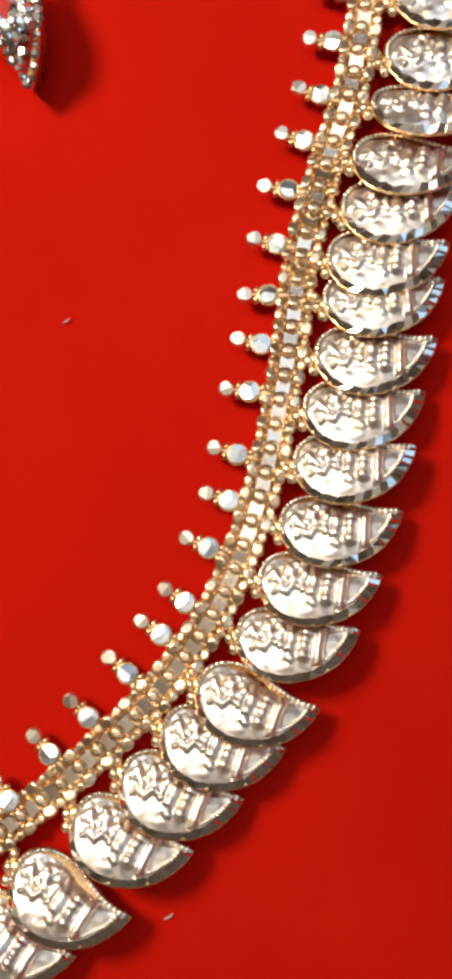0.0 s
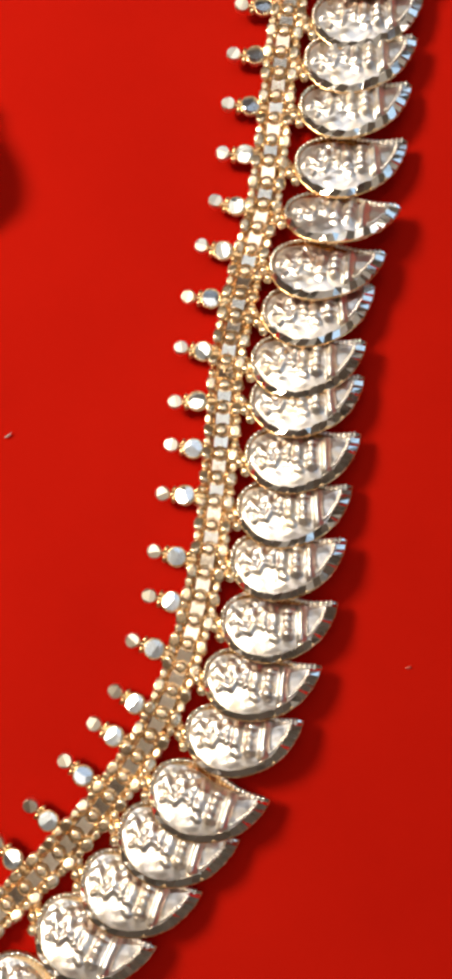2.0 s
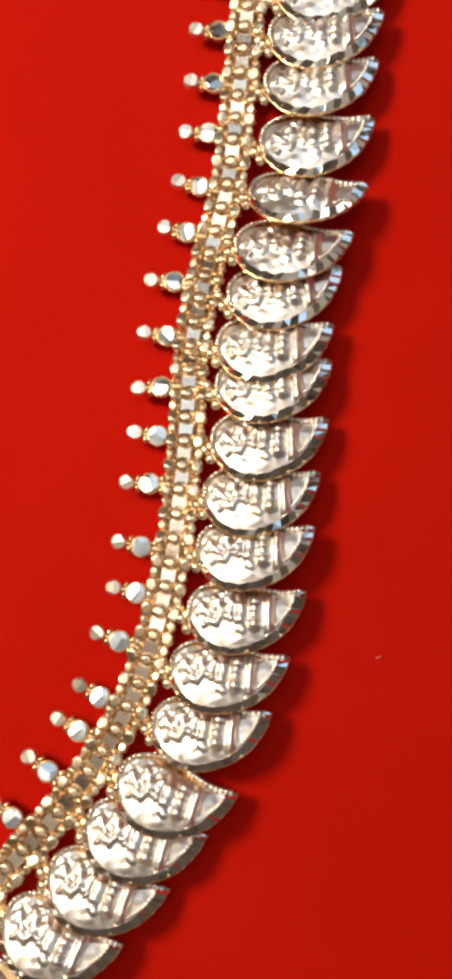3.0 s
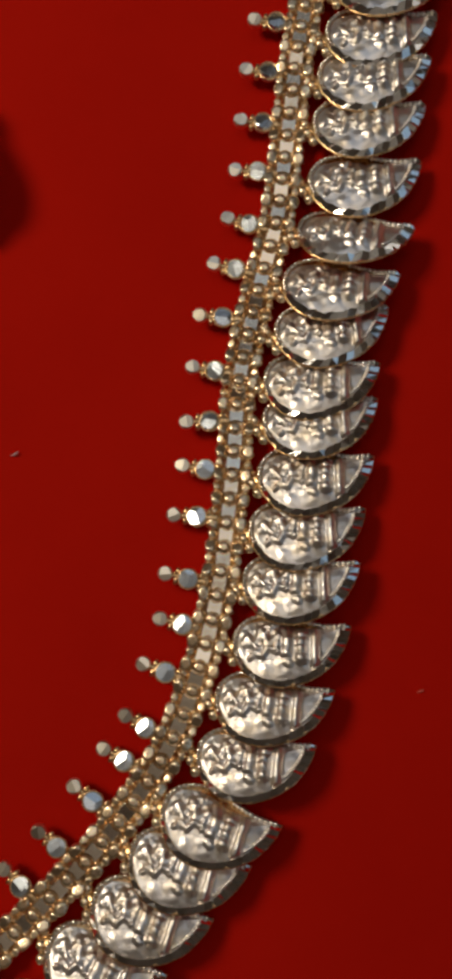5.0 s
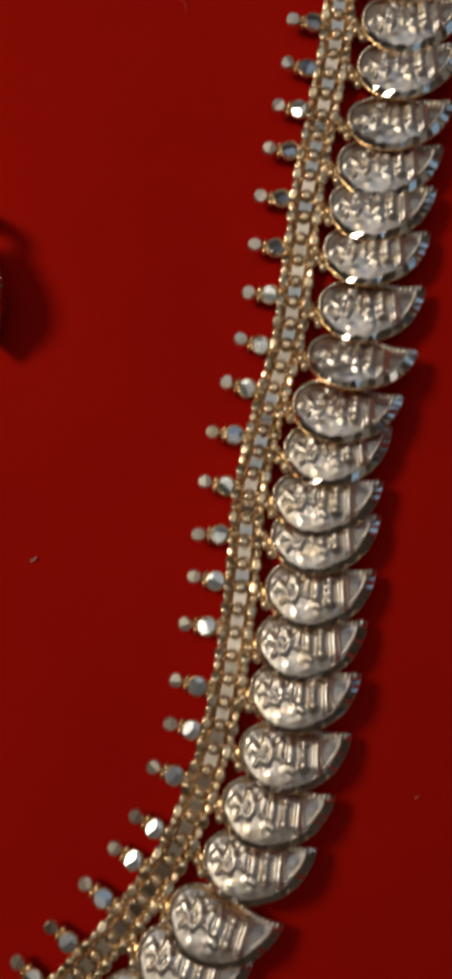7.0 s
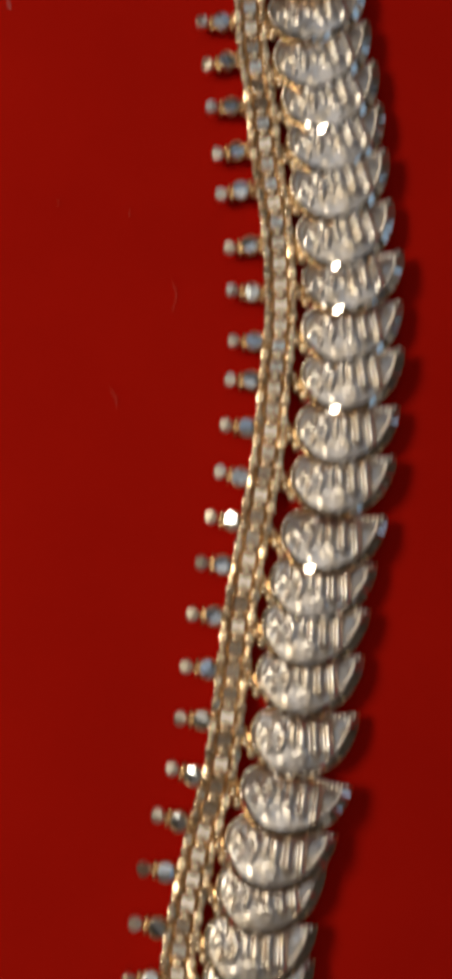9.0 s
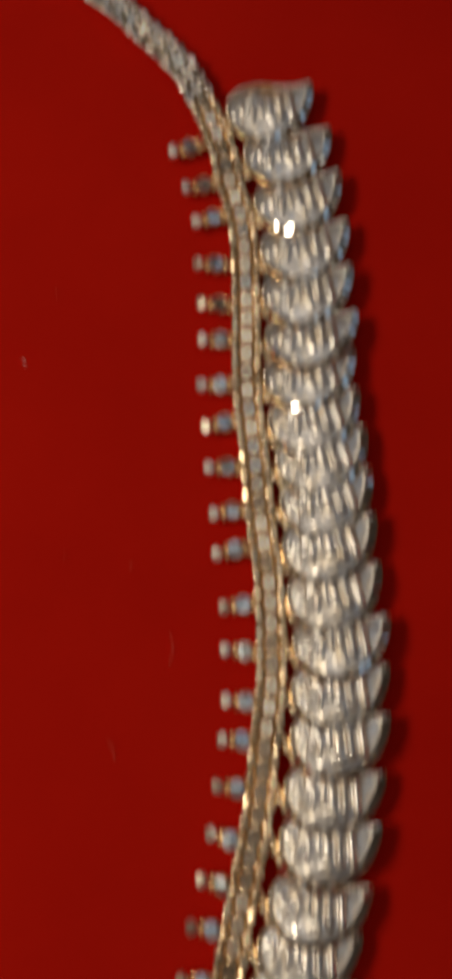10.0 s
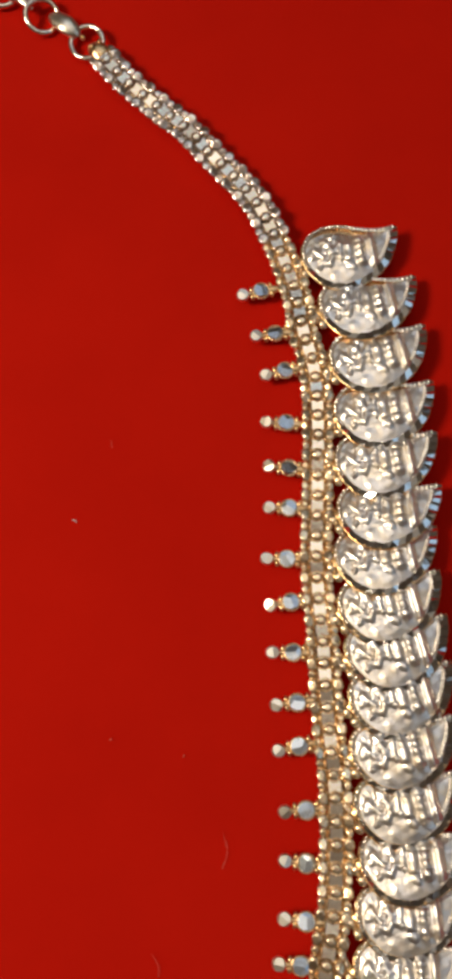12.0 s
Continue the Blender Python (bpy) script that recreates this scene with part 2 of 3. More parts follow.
# outer ends of the small drops on the inner side of the chain
DROP_X = [-2.8, 0.1, 2.3, 3.0, 4.0, 4.5, 4.7, 5.9, 6.7, 7.9, 8.7, 10.3, 10.8, 11.3, 10.9, 10.4, 9.7, 8.5, 7.2, 6.1, 5.4, 4.7, 3.7, 1.8,
          0.0, -1.0, -1.7, -2.1, -3.2, -4.2, -4.8, -7.0, -9.3, -12.2, -16.2, -20.9, -25.5, -30.2, -36.0]
DROP_Y = [180.7, 173.3, 166.4, 158.1, 150.5, 143.5, 135.0, 127.5, 120.0, 111.9, 105.0, 96.0, 88.9, 80.6, 74.3, 67.0, 59.6, 52.5, 45.4,
          37.5, 29.6, 21.9, 14.5, 7.7, 0.0, -7.7, -15.7, -22.0, -29.1, -37.4, -43.7, -50.0, -57.1, -61.7, -66.9, -73.1, -78.2, -84.6, -89.5]

necklace = tagged(new("necklace"), "gold necklace of overlapping embossed leaf pendants lying on red cloth", "necklace")
centre = catmull([(x * MM, y * MM, 0) for x, y in LINE], 24)
arc = [0.0]
for a, b in zip(centre, centre[1:]):
    arc.append(arc[-1] + (b - a).length)


def along(s):
    """Place and direction on the chain's centre line after s metres."""
    k = min(max(int(np.searchsorted(arc, s)) - 1, 0), len(centre) - 2)
    u = (s - arc[k]) / (arc[k + 1] - arc[k])
    a, b = centre[max(k - 3, 0)], centre[min(k + 4, len(centre) - 1)]
    return centre[k].lerp(centre[k + 1], u), (b - a).normalized()


# ---- woven chain ----
bm = bmesh.new()
rows = []
PROFILE = [(-1.6, 0.4), (-1.6, 1.4), (-1.0, 1.85), (1.0, 1.85), (1.6, 1.4), (1.6, 0.4)]
for k in range(0, len(centre), 4):
    c0, d = along(arc[k])
    side = Vector((-d.y, d.x, 0))
    rows.append([bm.verts.new(c0 + side * (u * MM) + Vector((0, 0, w * MM))) for u, w in PROFILE])
for ra, rb in zip(rows, rows[1:]):
    for i in range(6):
        bm.faces.new((ra[i], ra[(i + 1) % 6], rb[(i + 1) % 6], rb[i]))
bm.faces.new(rows[0]), bm.faces.new(rows[-1])
chain = part("chain", mesh_of("chain", bm, LIGHT_GOLD), necklace, label="flat woven gold chain with square plates")


def plate_mesh():
    """A square plate with hollowed corners and a bevelled edge."""
    bm = bmesh.new()
    half = [(1.0, -0.74), (1.0, 0.74), (0.90, 0.94), (0.55, 0.72), (0.0, 0.62), (-0.55, 0.72), (-0.90, 0.94)]
    pts = half + [(-x, -y) for x, y in half]
    count = len(pts)
    lower = [bm.verts.new((x * 1.06 * MM, y * 1.04 * MM, -0.5 * MM)) for x, y in pts]
    mid = [bm.verts.new((x * 1.06 * MM, y * 1.04 * MM, 0.0)) for x, y in pts]
    top = [bm.verts.new((x * 0.95 * MM, y * 0.94 * MM, 0.10 * MM)) for x, y in pts]
    for ra, rb in ((lower, mid), (mid, top)):
        for i in range(count):
            bm.faces.new((ra[i], ra[(i + 1) % count], rb[(i + 1) % count], rb[i]))
    bm.faces.new(top)
    return mesh_of("plate", bm, PALE)


PLATE = plate_mesh()
bm = bmesh.new()
add_ball(bm, (0, 0, 0), 0.98 * MM, 0.86 * MM, 0.84 * MM, 14, 10, 0.76)
KNOB = mesh_of("knob", bm, LIGHT_GOLD, True)
bm = bmesh.new()
add_ball(bm, (0, 0, 0), 0.90 * MM, 1.22 * MM, 0.95 * MM, 14, 10, 0.66)
OVAL = mesh_of("oval_link", bm, LIGHT_GOLD, True)
bm = bmesh.new()
add_ball(bm, (0, 0, 0), 0.46 * MM, 0.74 * MM, 0.55 * MM, 8, 6)
GRAIN = mesh_of("grain", bm, GOLD, True)

OVAL_PALE = OVAL.copy()
OVAL_PALE.materials[0] = ROSE
GRAIN_PALE = GRAIN.copy()
GRAIN_PALE.materials[0] = ROSE
KNOB_PALE = KNOB.copy()
KNOB_PALE.materials[0] = PALE

rnd = random.Random(4)
UNIT = 3.42 * MM
s = 1.2 * MM
while s < arc[-1] - 2 * MM:
    c0, d = along(s)
    z_turn = math.degrees(math.atan2(d.y, d.x)) - 90
    lift = 0.25 * math.sin(s * 310) * MM
    # below the kink the chain leans back
    sag = float(np.interp(c0.y / MM, (-50, -32, 2, 7, 188, 200), (0, 12, 16, 0, 0, -8)))

    # towards the clasp the links are paler and broader
    tail = c0.y > 193 * MM
    knob, oval, grain = (KNOB_PALE, OVAL_PALE, GRAIN_PALE) if tail else (KNOB, OVAL, GRAIN)
    broad = 1.22 if tail else 1.0

    def at(u, v, z, tilt=0.0):
        """A pose beside the centre line: u across, v along, z up, in millimetres."""
        side = Vector((-d.y, d.x, 0))
        q = c0 + side * (u * MM) + d * (v * MM)
        return pose(q.x, q.y, z * MM + lift, sag + rnd.uniform(-tilt, tilt), rnd.uniform(-tilt, tilt), z_turn)

    part("plate", PLATE, chain, at(0, 0, 2.45, 9))
    part("knob", knob, chain, at(rnd.uniform(-0.1, 0.1), 1.71, 2.5, 6))
    for sgn in (-1, 1):
        part("oval_link", oval, chain, at(2.0 * sgn, 1.71, 2.2, 19) @ Matrix.Diagonal((broad, 1, 1, 1)))
        part("oval_link", oval, chain, at(2.06 * sgn, 0, 1.75, 19) @ Matrix.Diagonal((0.74 * broad, 0.66 * broad, 0.9, 1)))
        part("grain", grain, chain, at(1.26 * sgn, 1.1, 1.85, 5))
        part("grain", grain, chain, at(1.26 * sgn, -1.1, 1.85, 5))
    s += UNIT


# ---- pendants ----
LEN = 16.8
EDGE_TOP = [(0.0, 0.0), (0.035, 0.10), (0.13, 0.185), (0.28, 0.225), (0.45, 0.205), (0.62, 0.13), (0.80, 0.05), (0.93, 0.022), (1.025, 0.018)]
EDGE_LOW = [(1.025, 0.018), (0.995, -0.080), (0.945, -0.170), (0.845, -0.30), (0.69, -0.405), (0.48, -0.465), (0.29, -0.45), (0.13, -0.36), (0.035, -0.22), (-0.005, -0.09), (0.0, 0.0)]


def even(points, count):
    """The curve through the points, in even steps, without its last point."""
    c_ = catmull([(x, y, 0) for x, y in points], 20)
    run = [0.0]
    for a, b in zip(c_, c_[1:]):
        run.append(run[-1] + (b - a).length)
    xs = np.interp(np.linspace(0, run[-1], count + 1)[:-1], run, [v.x for v in c_])
    ys = np.interp(np.linspace(0, run[-1], count + 1)[:-1], run, [v.y for v in c_])
    return [Vector((x * LEN, y * LEN, 0)) for x, y in zip(xs, ys)]


N_TOP, N_LOW = 52, 76
OUT = even(EDGE_TOP, N_TOP) + even(EDGE_LOW, N_LOW)
N_OUT = len(OUT)
MID = Vector((7.6, -2.2, 0))


def inset(p, dist):
    """p moved inwards by dist millimetres."""
    w = p - MID
    return MID + w * max(0.0, 1 - dist / w.length)


def bump_bar(x, y, ax, ay, bx, by, r):
    u = max(0.0, min(1.0, ((x - ax) * (bx - ax) + (y - ay) * (by - ay)) / ((bx - ax) ** 2 + (by - ay) ** 2)))
    d2 = ((x - ax - u * (bx - ax)) ** 2 + (y - ay - u * (by - ay)) ** 2) / (r * r)
    return max(0.0, 1 - d2 / 2.4) ** 1.6


# the embossing: one winding raised line with small lumps along it, then a spindle and a plain bar; from, to, half width, height
WIND = [(0.7, -0.9), (2.5, -0.2), (3.3, -1.5), (4.4, 0.9), (5.1, -1.3), (6.7, -0.4), (6.2, -2.2), (5.0, -1.9), (4.2, -3.0), (3.0, -2.3)]
STROKES = [(*p0, *p1, 0.48 + 0.14 * (k % 3 == 0), 0.58 + 0.14 * (k % 2)) for k, (p0, p1) in enumerate(zip(WIND, WIND[1:]))]
lump_rnd = random.Random(58)
STROKES += [(x, y, x + 0.3, y + 0.2, lump_rnd.uniform(0.26, 0.46), lump_rnd.uniform(0.4, 0.85))
            for x, y in [(lump_rnd.uniform(1.6, 6.9), lump_rnd.uniform(-3.3, 1.6)) for k in range(16)]]
STROKES += [(7.95, 0.9, 7.85, -0.5, 0.46, 0.60), (7.8, -1.1, 7.6, -3.1, 0.74, 0.85), (7.4, -4.3, 7.7, -4.6, 0.55, 0.50), (12.0, 0.8, 11.3, -5.2, 0.56, 1.05)]
# the column of pearls beside the plain bar
STROKES += [(10.2 - 0.19 * k, 0.9 - 1.2 * k, 10.2 - 0.19 * k, 0.7 - 1.2 * k, 0.78, 0.92) for k in range(5)]


def relief(x, y):
    """Height of the embossed face: raised strokes, a boss, a pearled column and a plain bar."""
    return 0.74 * max(h * bump_bar(x, y, ax, ay, bx, by, r) for ax, ay, bx, by, r, h in STROKES)


def rings_mesh(name, rings, mat, smooth, cap_low=False, cap_top=False, first=0, count=None):
    bm = bmesh.new()
    count = count or N_OUT
    closed = count == N_OUT
    rows = []
    for dist, z in rings:
        row = []
        for i in range(count):
            q = inset(OUT[(first + i) % N_OUT], dist)
            row.append(bm.verts.new((q.x * MM, q.y * MM, z * MM)))
        rows.append(row)
    for ra, rb in zip(rows, rows[1:]):
        for i in range(count if closed else count - 1):
            bm.faces.new((ra[i], ra[(i + 1) % count], rb[(i + 1) % count], rb[i]))
    if cap_low:
        bm.faces.new(rows[0])
    if cap_top:
        bm.faces.new(rows[-1])
    return mesh_of(name, bm, mat, smooth)


BODY = rings_mesh("pendant", [(0.75, -0.2), (0.45, -0.25), (0.10, 0.05), (0.0, 0.22), (0.06, 0.36), (0.35, 0.42), (0.9, 0.48), (1.6, 0.60), (2.6, 0.70)], GOLD, True, True, True)


def face_mesh():
    bm = bmesh.new()
    rows, count = [], 2 * N_OUT
    for k in range(52):
        f_ = 1 - k / 52
        row = []
        for i in range(count):
            rim = OUT[i // 2].lerp(OUT[(i // 2 + 1) % N_OUT], i % 2 / 2)
            edge = inset(rim, 0.95 + 0.85 * math.sin(math.pi * min(1.0, max(0.0, (i / 2 - 9) / 35))) ** 0.7)
            q = MID + (edge - MID) * f_
            dome = 0.72 + 0.30 * (1 - f_ ** 2.4) + (1 - f_ ** 3) * 0.75 * max(0.0, 1 - abs(q.x - 9.6) / 8.5) ** 0.9
            fade = min(1.0, (1 - f_) * 9)
            chased = 0.14 * noise.noise(Vector((q.x * 0.8, q.y * 0.8, 3.1)))
            if q.y > -3.7 and q.x < 7:
                chased += 0.10 * noise.noise(Vector((q.x * 1.5, q.y * 1.5, 7.7)))
            row.append(bm.verts.new((q.x * MM, q.y * MM, (dome + fade * (relief(q.x, q.y) + chased)) * MM)))
        rows.append(row)
    for ra, rb in zip(rows, rows[1:]):
        for i in range(count):
            bm.faces.new((ra[i], ra[(i + 1) % count], rb[(i + 1) % count], rb[i]))
    bm.faces.new(rows[-1])
    return mesh_of("embossed_face", bm, FACE, True)


def facet_mesh(seed):
    """Diamond-cut facets round the lower and pointed edge, each tilted its own way."""
    bm = bmesh.new()
    r = random.Random(seed)
    i0 = N_TOP - 3
    for k in range(24):
        fine = k < 11
        step = 2 if fine else 4
        a, b = OUT[i0 % N_OUT], OUT[(i0 + step) % N_OUT]
        oa, ob = inset(a, 0.15), inset(b, 0.15)
        wide = float(np.interp(k, (0, 2, 9, 14, 23), (0.9, 1.75, 1.40, 1.00, 0.72)))
        slant = 1 if fine else 2
        ia, ib = inset(OUT[(i0 - slant) % N_OUT], wide), inset(OUT[(i0 + step - slant) % N_OUT], wide)
        d = (r.uniform(0.12, 0.24) if fine else r.uniform(0.05, 0.30)) * (1 if k % 2 else -1)
        base, rise = (0.68 if fine else 0.46) + r.uniform(-0.06, 0.06), 0.98 + 0.28 * wide / 1.5 + r.uniform(-0.22, 0.22)
        i0 += step
        za, zb, ha, hb = base + d, base - d, rise + d, rise - d
        v = [bm.verts.new((q.x * MM, q.y * MM, z * MM)) for q, z in ((oa, za), (ob, zb), (ib, hb), (ia, ha), (oa, 0.3), (ob, 0.3), (ib, 0.3), (ia, 0.3))]
        for f_ in ((0, 1, 2, 3), (0, 4, 5, 1), (1, 5, 6, 2), (2, 6, 7, 3), (3, 7, 4, 0)):
            bm.faces.new([v[i] for i in f_])
    return mesh_of("faceted_edge", bm, BRIGHT)


def pearled_wire(name, runs, mat):
    """Beaded wires: tubes that swell and narrow along the outline; runs of (first, last, inset, height, radius)."""
    bm = bmesh.new()
    for lo, hi, dist, z, rad in runs:
        rows = []
        for k in range((hi - lo) * 2 + 1):
            i, half = lo + k // 2, (k % 2) / 2
            q = inset(OUT[i % N_OUT].lerp(OUT[(i + 1) % N_OUT], half), dist)
            d = (OUT[(i + 1) % N_OUT] - OUT[(i - 1) % N_OUT]).normalized()
            side = Vector((-d.y, d.x, 0))
            w = rad * (0.42 + 0.58 * abs(math.sin(math.pi * k / 4)) ** 0.7)
            rows.append([bm.verts.new((q + side * (w * math.cos(a)) + Vector((0, 0, z + w * math.sin(a)))) * MM) for a in [h * math.tau / 6 for h in range(6)]])
        for ra, rb in zip(rows, rows[1:]):
            for h in range(6):
                bm.faces.new((ra[h], ra[(h + 1) % 6], rb[(h + 1) % 6], rb[h]))
        bm.faces.new(rows[0]), bm.faces.new(rows[-1])
    return mesh_of(name, bm, mat, True)


LOOP = strap_mesh([(-1.3, -0.9, -0.7), (-0.6, -0.8, -0.3), (0.2, -0.7, 0.0), (1.0, -0.7, 0.1)], [0.8, 1.0, 1.1, 0.9], 0.45, GOLD, "hanging_loop")
FACE_ME, FACET_ME, PEARL_ME = face_mesh(), [facet_mesh(seed) for seed in (9, 14, 23, 37, 52)], pearled_wire("pearled_border", [(32, N_TOP - 1, 0.55, 0.92, 0.42), (N_TOP + 1, N_TOP + 20, 1.75, 1.08, 0.34)], FACE)
first = part("pendant", BODY, necklace, label="embossed leaf-shaped pendant with gold sides and silvery face")
part("embossed_face", FACE_ME, first, label="matt silvery embossed face")
part("faceted_edge", FACET_ME[0], first, label="bright diamond-cut facets")
part("pearled_border", PEARL_ME, first)
part("pearled_edge", pearled_wire("pearled_edge", [(N_TOP + 68, N_OUT + 33, 0.50, 0.88, 0.40)], PALE), first, label="fine pale gold pearled edge")
part("hanging_loop", LOOP, first)
bm = bmesh.new()
add_ball(bm, (0, 0, 0), 0.78 * MM, 0.95 * MM, 0.7 * MM, 10, 7)
MOUNT = mesh_of("mount_bead", bm, LIGHT_GOLD, True)
for x, y in ((-0.85, 0.7), (-0.75, -1.1), (-0.15, -2.7)):
    part("mount_bead", MOUNT, first, pose(x * MM, y * MM, -0.2 * MM))
rnd = random.Random(11)
for k, (x, y, turn) in enumerate(zip(PEND_X, PEND_Y, PEND_TURN)):
    steep = STEEP.get(k + 1)
    tilt = steep or float(np.interp(k, (0, 11, 20, 26, 35), (7, 9, 15, 18, 23))) + rnd.uniform(-1.5, 1.5)
    z0 = 2.2 + (0.5 if steep and steep > 20 else 0.0)
    grow = float(np.interp(k, (0, 1, 9, 15, 28, 32, 34), (1.10, 1.13, 1.10, 1.0, 0.95, 0.90, 0.95)))
    up = float(np.interp(k, (32, 34, 36), (0.0, 1.2, 1.4)))
    m = pose(x * MM, y * MM, z0 * MM, 0, 0, turn) @ pose(0, up * MM, 0) @ pose(0, 0, 0, -tilt, rnd.uniform(-2.5, 1.5), 0) @ Matrix.Diagonal((1.0 + (grow - 1) * 0.3, grow, 1.0, 1))
    for piece in copy_thing(first, m).children:
        if piece.name.startswith("faceted_edge"):
            piece.data = FACET_ME[rnd.randrange(5)]
first.matrix_basis = pose(-48.1 * MM, -110.0 * MM, 2.2 * MM, 0, 0, -28) @ pose(0, 0, 0, -18, 0, 0)


# ---- drops on the inner side ----
def drop_bead(name, r, planes, mat):
    """A ball ground to flats; planes of (tilt, turn, height as a share of the radius)."""
    bm = bmesh.new()
    bmesh.ops.create_uvsphere(bm, u_segments=24, v_segments=18, radius=1.0)
    for tilt, turn, h in planes:
        n_ = Vector((math.sin(radians(tilt)) * math.cos(radians(turn)), math.sin(radians(tilt)) * math.sin(radians(turn)), math.cos(radians(tilt))))
        cut = bmesh.ops.bisect_plane(bm, geom=bm.verts[:] + bm.edges[:] + bm.faces[:], plane_co=n_ * h, plane_no=n_, clear_outer=True)
        bmesh.ops.contextual_create(bm, geom=[e for e in cut["geom_cut"] if isinstance(e, bmesh.types.BMEdge)])
    bmesh.ops.scale(bm, vec=(r * MM,) * 3, verts=bm.verts)
    return mesh_of(name, bm, mat)


def bezel_mesh(r, tube):
    """A gold ring that holds a bead."""
    bm = bmesh.new()
    loops = []
    for i in range(20):
        a = i / 20 * math.tau
        loops.append([bm.verts.new(((r + tube * math.cos(b_)) * math.cos(a) * MM, (r + tube * math.cos(b_)) * math.sin(a) * MM, 1.3 * tube * math.sin(b_) * MM)) for b_ in [j / 6 * math.tau for j in range(6)]])
    for i in range(20):
        for j in range(6):
            bm.faces.new((loops[i][j], loops[(i + 1) % 20][j], loops[(i + 1) % 20][(j + 1) % 6], loops[i][(j + 1) % 6]))
    return mesh_of("bezel", bm, GOLD, True)


SMALL = drop_bead("end_bead", 1.12, [(7, 80, 0.58), (10, 260, 0.60), (38, 20, 0.86), (38, 140, 0.86), (38, 260, 0.86)], CREAM)
LARGE = drop_bead("large_bead", 1.42, [(9, 90, 0.50), (9, 250, 0.52), (14, 345, 0.60), (42, 45, 0.91), (42, 165, 0.91), (42, 285, 0.91)], GROUND)
BEZEL = bezel_mesh(1.40, 0.17)
STEM = strap_mesh([(0.5, 0, -0.5), (1.6, 0, -0.3), (3.3, 0, -0.7), (5.0, 0, -0.3), (6.2, 0, -0.4)], [0.4, 0.5, 0.8, 0.8, 0.6], 0.5, GOLD, "drop")
rnd = random.Random(21)
pts = np.array([(v.x, v.y) for v in centre])
for k, (x, y) in enumerate(zip(DROP_X, DROP_Y), 1):
    tip = np.array((x * MM, y * MM))
    near = pts[np.argmin(((pts - tip) ** 2).sum(1))]
    turn = math.degrees(math.atan2(*(near - tip)[::-1])) + rnd.uniform(-6, 6)
    drop = part("drop", STEM, necklace, pose(*tip, 2.4 * MM, rnd.uniform(-5, 5), rnd.uniform(-3, 3), turn), "gold drop of two ground beads")
    for name, mesh, u, drop_z, leaning, most in (("end_bead", SMALL, 0, 0, (4, 5, 8, 25), 5), ("large_bead", LARGE, 3.3, -0.15, (13, 18, 22, 23, 24, 26), 9)):
        lean = pose(0, 0, 0, 0, 0, -turn) @ pose(0, 0, 0, 6, -19.5, 0) @ pose(0, 0, 0, 0, 0, turn) if k in leaning else (pose(0, 0, 0, 0, 0, -turn) @ pose(0, 0, 0, -9 if u else 0, 0, 0) @ pose(0, 0, 0, 0, 0, turn))
        most = 2 if k in leaning else most
        part(name, mesh, drop, pose(u * MM, 0, drop_z * MM) @ lean @ pose(0, 0, 0, rnd.uniform(-most, most), rnd.uniform(-most, most), rnd.uniform(0, 180)))
    part("bezel", BEZEL, drop, pose(3.3 * MM, 0, 0.12 * MM), "thin gold ring round the bead")
    for u, w in ((1.6, 0.62), (1.6, -0.62), (5.0, 0.75), (5.0, -0.75)):
        part("grain", GRAIN, drop, pose(u * MM, w * MM, -0.25 * MM))


# ---- clasp rings ----
def ring_mesh(name, major, minor, mat):
    bm = bmesh.new()
    rows = []
    for i in range(40):
        a = i / 40 * math.tau
        rows.append([bm.verts.new(((major + minor * math.cos(b)) * math.cos(a) * MM, (major + minor * math.cos(b)) * math.sin(a) * MM, minor * math.sin(b) * MM))
                     for b in [j / 10 * math.tau for j in range(10)]])
    for i in range(40):
        for j in range(10):
            bm.faces.new((rows[i][j], rows[(i + 1) % 40][j], rows[(i + 1) % 40][(j + 1) % 10], rows[i][(j + 1) % 10]))
    return mesh_of(name, bm, mat, True)


RING = ring_mesh("clasp_ring", 3.1, 0.58, PALE)
ring_a = part("clasp_ring", RING, necklace, pose(-36.2 * MM, 230.3 * MM, 1.5 * MM, 8, -6, 20), "round pale gold jump ring")
part("clasp_ring", RING, necklace, pose(-45.4 * MM, 235.4 * MM, 1.9 * MM, 4, 24, -25), "round pale gold jump ring")


part("figure_eight_link", strap_mesh([(-43.6, 235.0, 1.9), (-42.2, 234.4, 2.5), (-40.4, 233.1, 2.8), (-38.9, 232.1, 2.3), (-38.2, 231.4, 1.6)], [0.8, 1.7, 1.9, 1.6, 0.8], 0.80, CREAM, "figure_eight_link"), necklace, label="polished link joining two rings")
part("end_link", strap_mesh([(-34.9, 229.2, 1.8), (-33.9, 228.3, 2.4), (-32.6, 227.2, 2.2)], [1.3, 1.7, 1.9], 0.7, GOLD, "end_link"), necklace)
part("figure_eight_link", strap_mesh([(-47.4, 236.7, 1.9), (-49.0, 237.8, 2.4), (-50.8, 239.0, 2.4), (-52.2, 240.0, 1.8)], [0.6, 1.0, 1.0, 0.6], 0.65, PALE, "figure_eight_link"), necklace)
part("clasp_ring", RING, necklace, pose(-54.2 * MM, 241.0 * MM, 1.4 * MM, 5, 6, 0), "round pale gold jump ring")
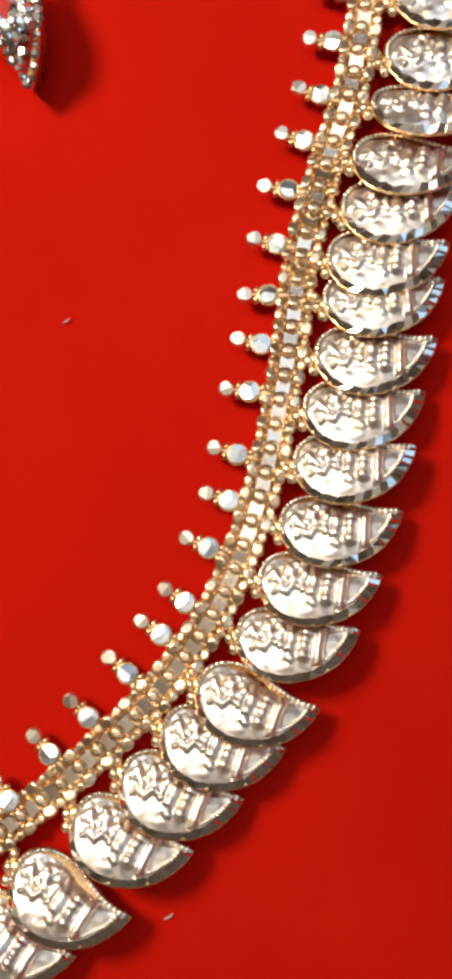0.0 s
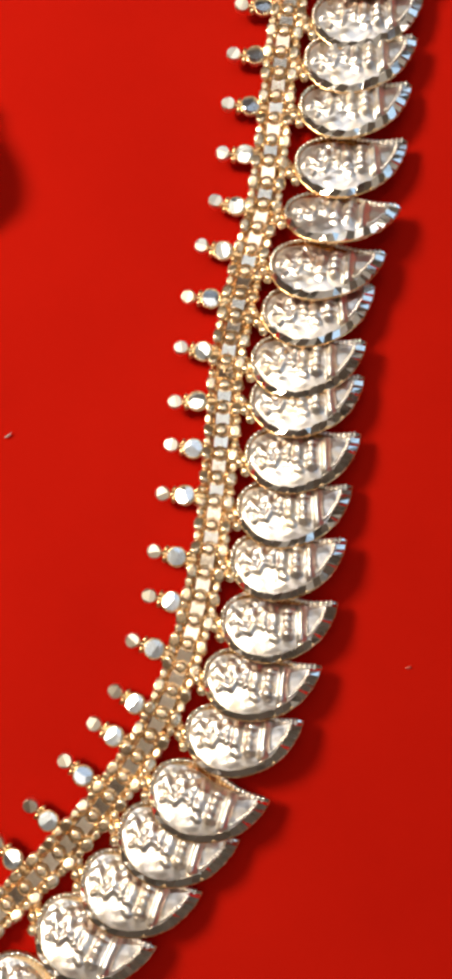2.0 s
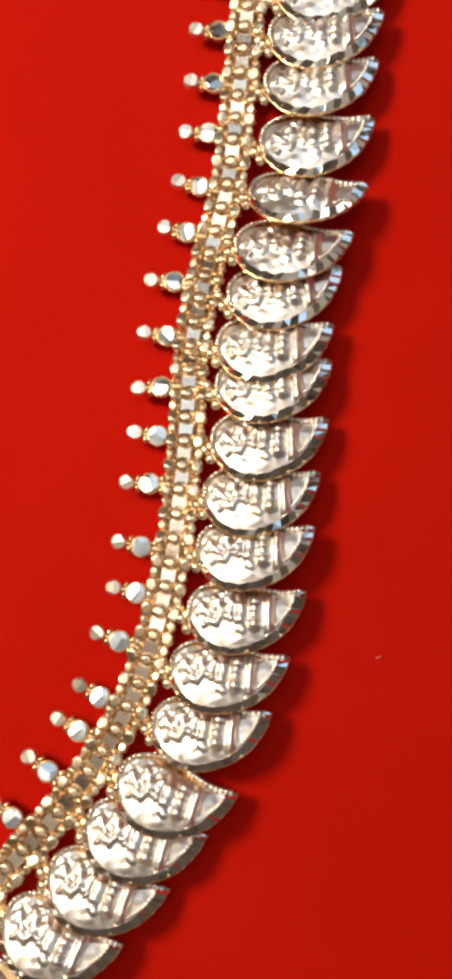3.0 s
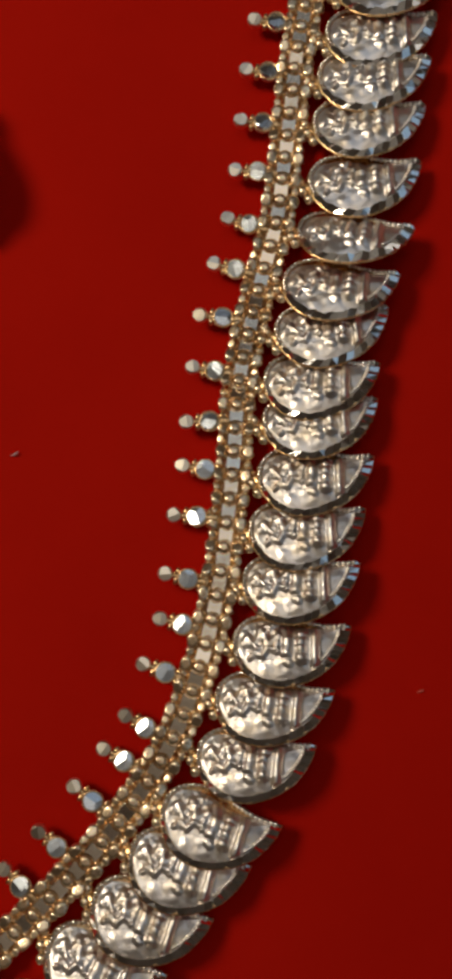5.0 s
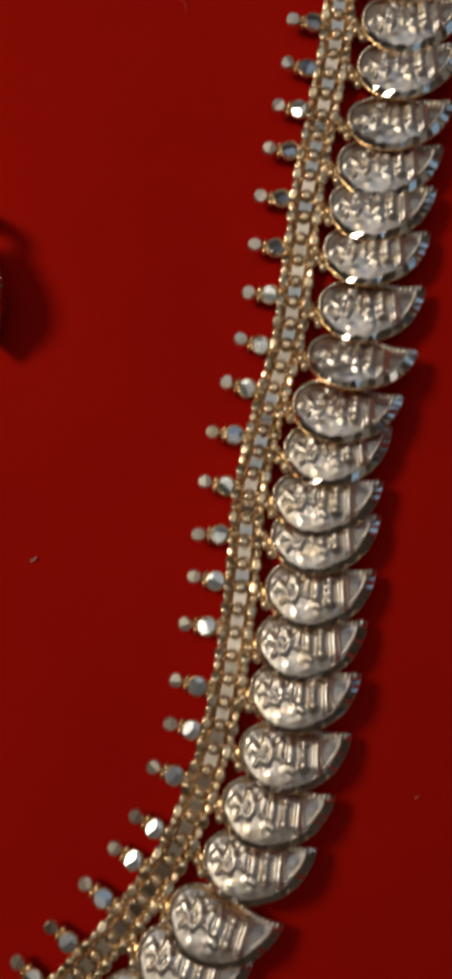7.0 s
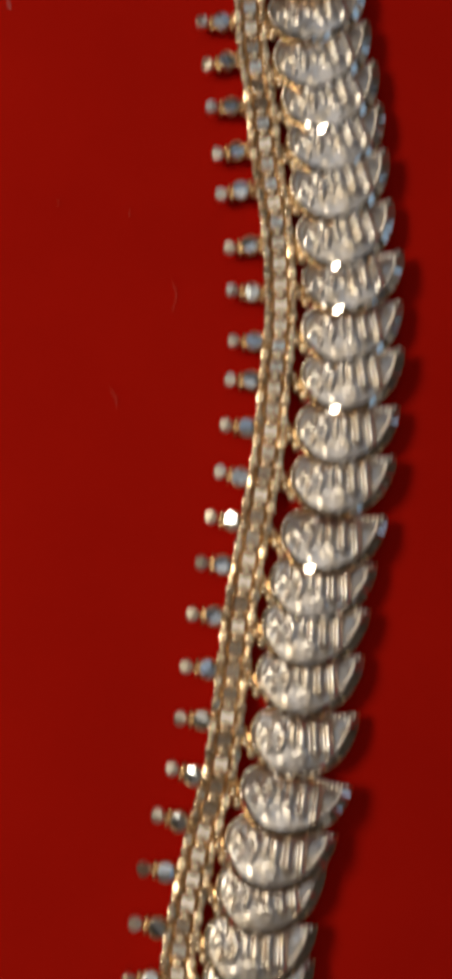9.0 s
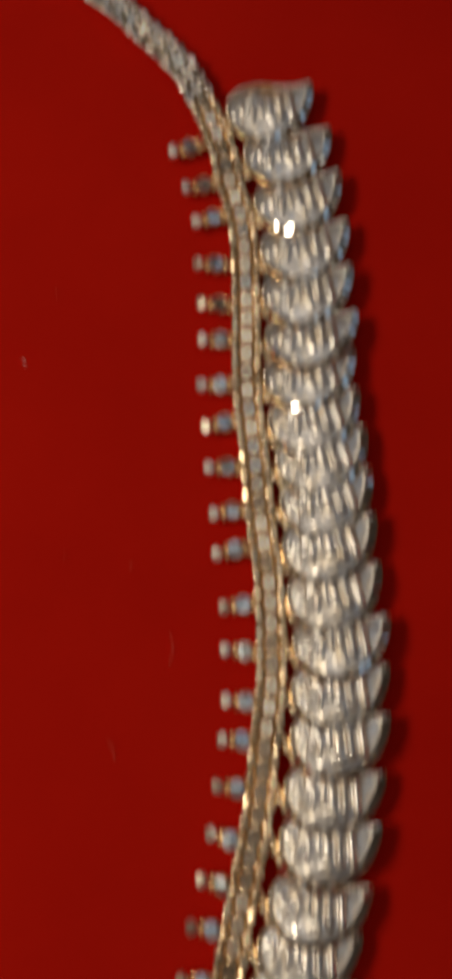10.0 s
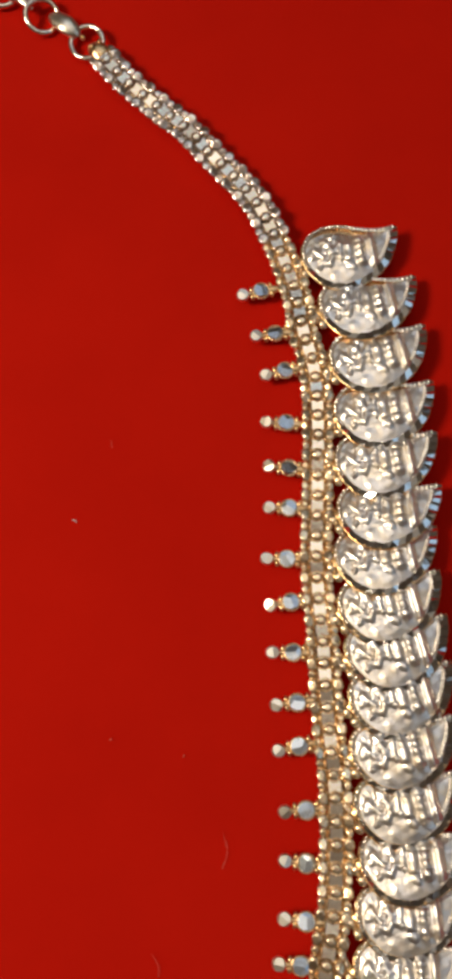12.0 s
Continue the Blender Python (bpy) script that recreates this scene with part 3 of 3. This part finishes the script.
for x, y, r_ in ((-34.6, 227.6, 0.6), (-33.6, 229.8, 0.6), (-35.0, 228.7, 0.7), (-36.9, 230.7, 0.55)):
    bm = bmesh.new()
    add_ball(bm, (0, 0, 0), r_ * MM, seg=8, rings=6)
    part("grain", mesh_of("grain", bm, GOLD, True), necklace, pose(x * MM, y * MM, 2.3 * MM))

# ---- stone-set leaf earring beside the necklace ----
LEAF = catmull([(-34.4, 11.9, 0), (-33.1, 15.5, 0), (-32.7, 19, 0), (-33.3, 23, 0), (-35.2, 27.5, 0), (-39, 30.6, 0), (-43.5, 30, 0), (-46, 26, 0), (-45.5, 22, 0), (-42.5, 19, 0), (-38.5, 16.5, 0), (-35.9, 13.8, 0)], 6, True)
LEAF_MID = Vector((-38.6, 22.2, 0))


def leaf_z(q, z):
    """Height on the leaf, which rises from its point towards the middle."""
    return z * 1.42 * min(1.0, 0.5 + max(0.0, q.y - 11.9) / 12) * MM


def leaf_in(q, share):
    return LEAF_MID + (q - LEAF_MID) * share


earring = tagged(new("earring"), "leaf-shaped earring with rows of clear stones on red cloth", "earring")
bm = bmesh.new()
rows = []
for share, z in ((0.72, 0.0), (0.85, 0.6), (0.97, 4.0), (1.0, 5.0), (0.97, 5.5), (0.90, 5.6)):
    rows.append([bm.verts.new((*(leaf_in(q, share).xy * MM), leaf_z(leaf_in(q, share), z))) for q in LEAF])
for ra, rb in zip(rows, rows[1:]):
    for i in range(len(LEAF)):
        bm.faces.new((ra[i], ra[(i + 1) % len(LEAF)], rb[(i + 1) % len(LEAF)], rb[i]))
bm.faces.new(rows[0]), bm.faces.new(rows[-1])
part("leaf_body", mesh_of("leaf_body", bm, GOLD, True), earring, label="gold leaf setting")
bm = bmesh.new()
low = [bm.verts.new((*(leaf_in(q, 0.86).xy * MM), leaf_z(leaf_in(q, 0.86), 5.5))) for q in LEAF]
top = [bm.verts.new((*(leaf_in(q, 0.80).xy * MM), leaf_z(leaf_in(q, 0.80), 5.75))) for q in LEAF]
for i in range(len(LEAF)):
    bm.faces.new((low[i], low[(i + 1) % len(LEAF)], top[(i + 1) % len(LEAF)], top[i]))
bm.faces.new(top)
part("enamel", mesh_of("enamel", bm, ENAMEL), earring, label="red enamel inlay")
bm = bmesh.new()
ringv = []
for r_, z in ((0.55, -0.35), (0.72, 0.0), (0.40, 0.30)):
    ringv.append([bm.verts.new((r_ * math.cos(a) * MM, r_ * math.sin(a) * MM, z * MM)) for a in [j / 8 * math.tau for j in range(8)]])
for ra, rb in zip(ringv, ringv[1:]):
    for j in range(8):
        bm.faces.new((ra[j], ra[(j + 1) % 8], rb[(j + 1) % 8], rb[j]))
bm.faces.new(ringv[0]), bm.faces.new(ringv[-1])
STONE = mesh_of("stone", bm, BRIGHT)
rnd = random.Random(31)
for share, every in ((0.94, 2), (0.70, 3), (0.52, 3), (0.34, 5)):
    for i in range(0, len(LEAF), every):
        q = leaf_in(LEAF[i], share)
        size = rnd.uniform(0.85, 1.25)
        part("stone", STONE, earring, pose(q.x * MM, q.y * MM, leaf_z(q, 5.7), rnd.uniform(-20, 20), rnd.uniform(-20, 20), rnd.uniform(0, 90)) @ Matrix.Diagonal((size, size, size, 1)))
part("hanger", strap_mesh([(-37.5, 29.0, 7.0), (-37.6, 32.0, 7.4), (-38.0, 33.6, 4.0), (-38.4, 33.8, 0.4)], [1.4, 1.6, 1.5, 1.2], 0.6, GOLD, "hanger"), earring)

# ---- lint on the cloth ----
for x, y, length, turn in ((-27.2, -20.2, 1.2, 35), (31.7, -53.1, 0.8, 20), (-28.4, 139.3, 0.9, -30), (-23.6, 153.1, 1.6, 100), (1.0, 88.9, 5.5, 93), (-7.9, 71.5, 3.5, 114), (-18.3, 104.2, 0.5, 40), (-6.4, 102.7, 0.6, 80), (-5.5, -100.6, 1.4, 40)):
    a = radians(turn)
    dx, dy = math.cos(a) * length / 2, math.sin(a) * length / 2
    fine = (0.10 if length < 0.7 else 0.16) if length < 1.5 else 0.045
    lint = new("lint_fibre", strap_mesh([(-dx, -dy, 0.0), (0.15 * length, 0, 0.12), (dx, dy, 0.0)], [fine * 0.5, fine, fine * 0.4], fine * 0.8, LINT if 0.8 < length < 1.5 else HAIR, "lint_fibre"))
    lint.matrix_basis = pose(x * MM, y * MM, 0.02 * MM)
    tagged(lint, "tiny pale lint fibre on the red cloth", "lint", "lint on the cloth")
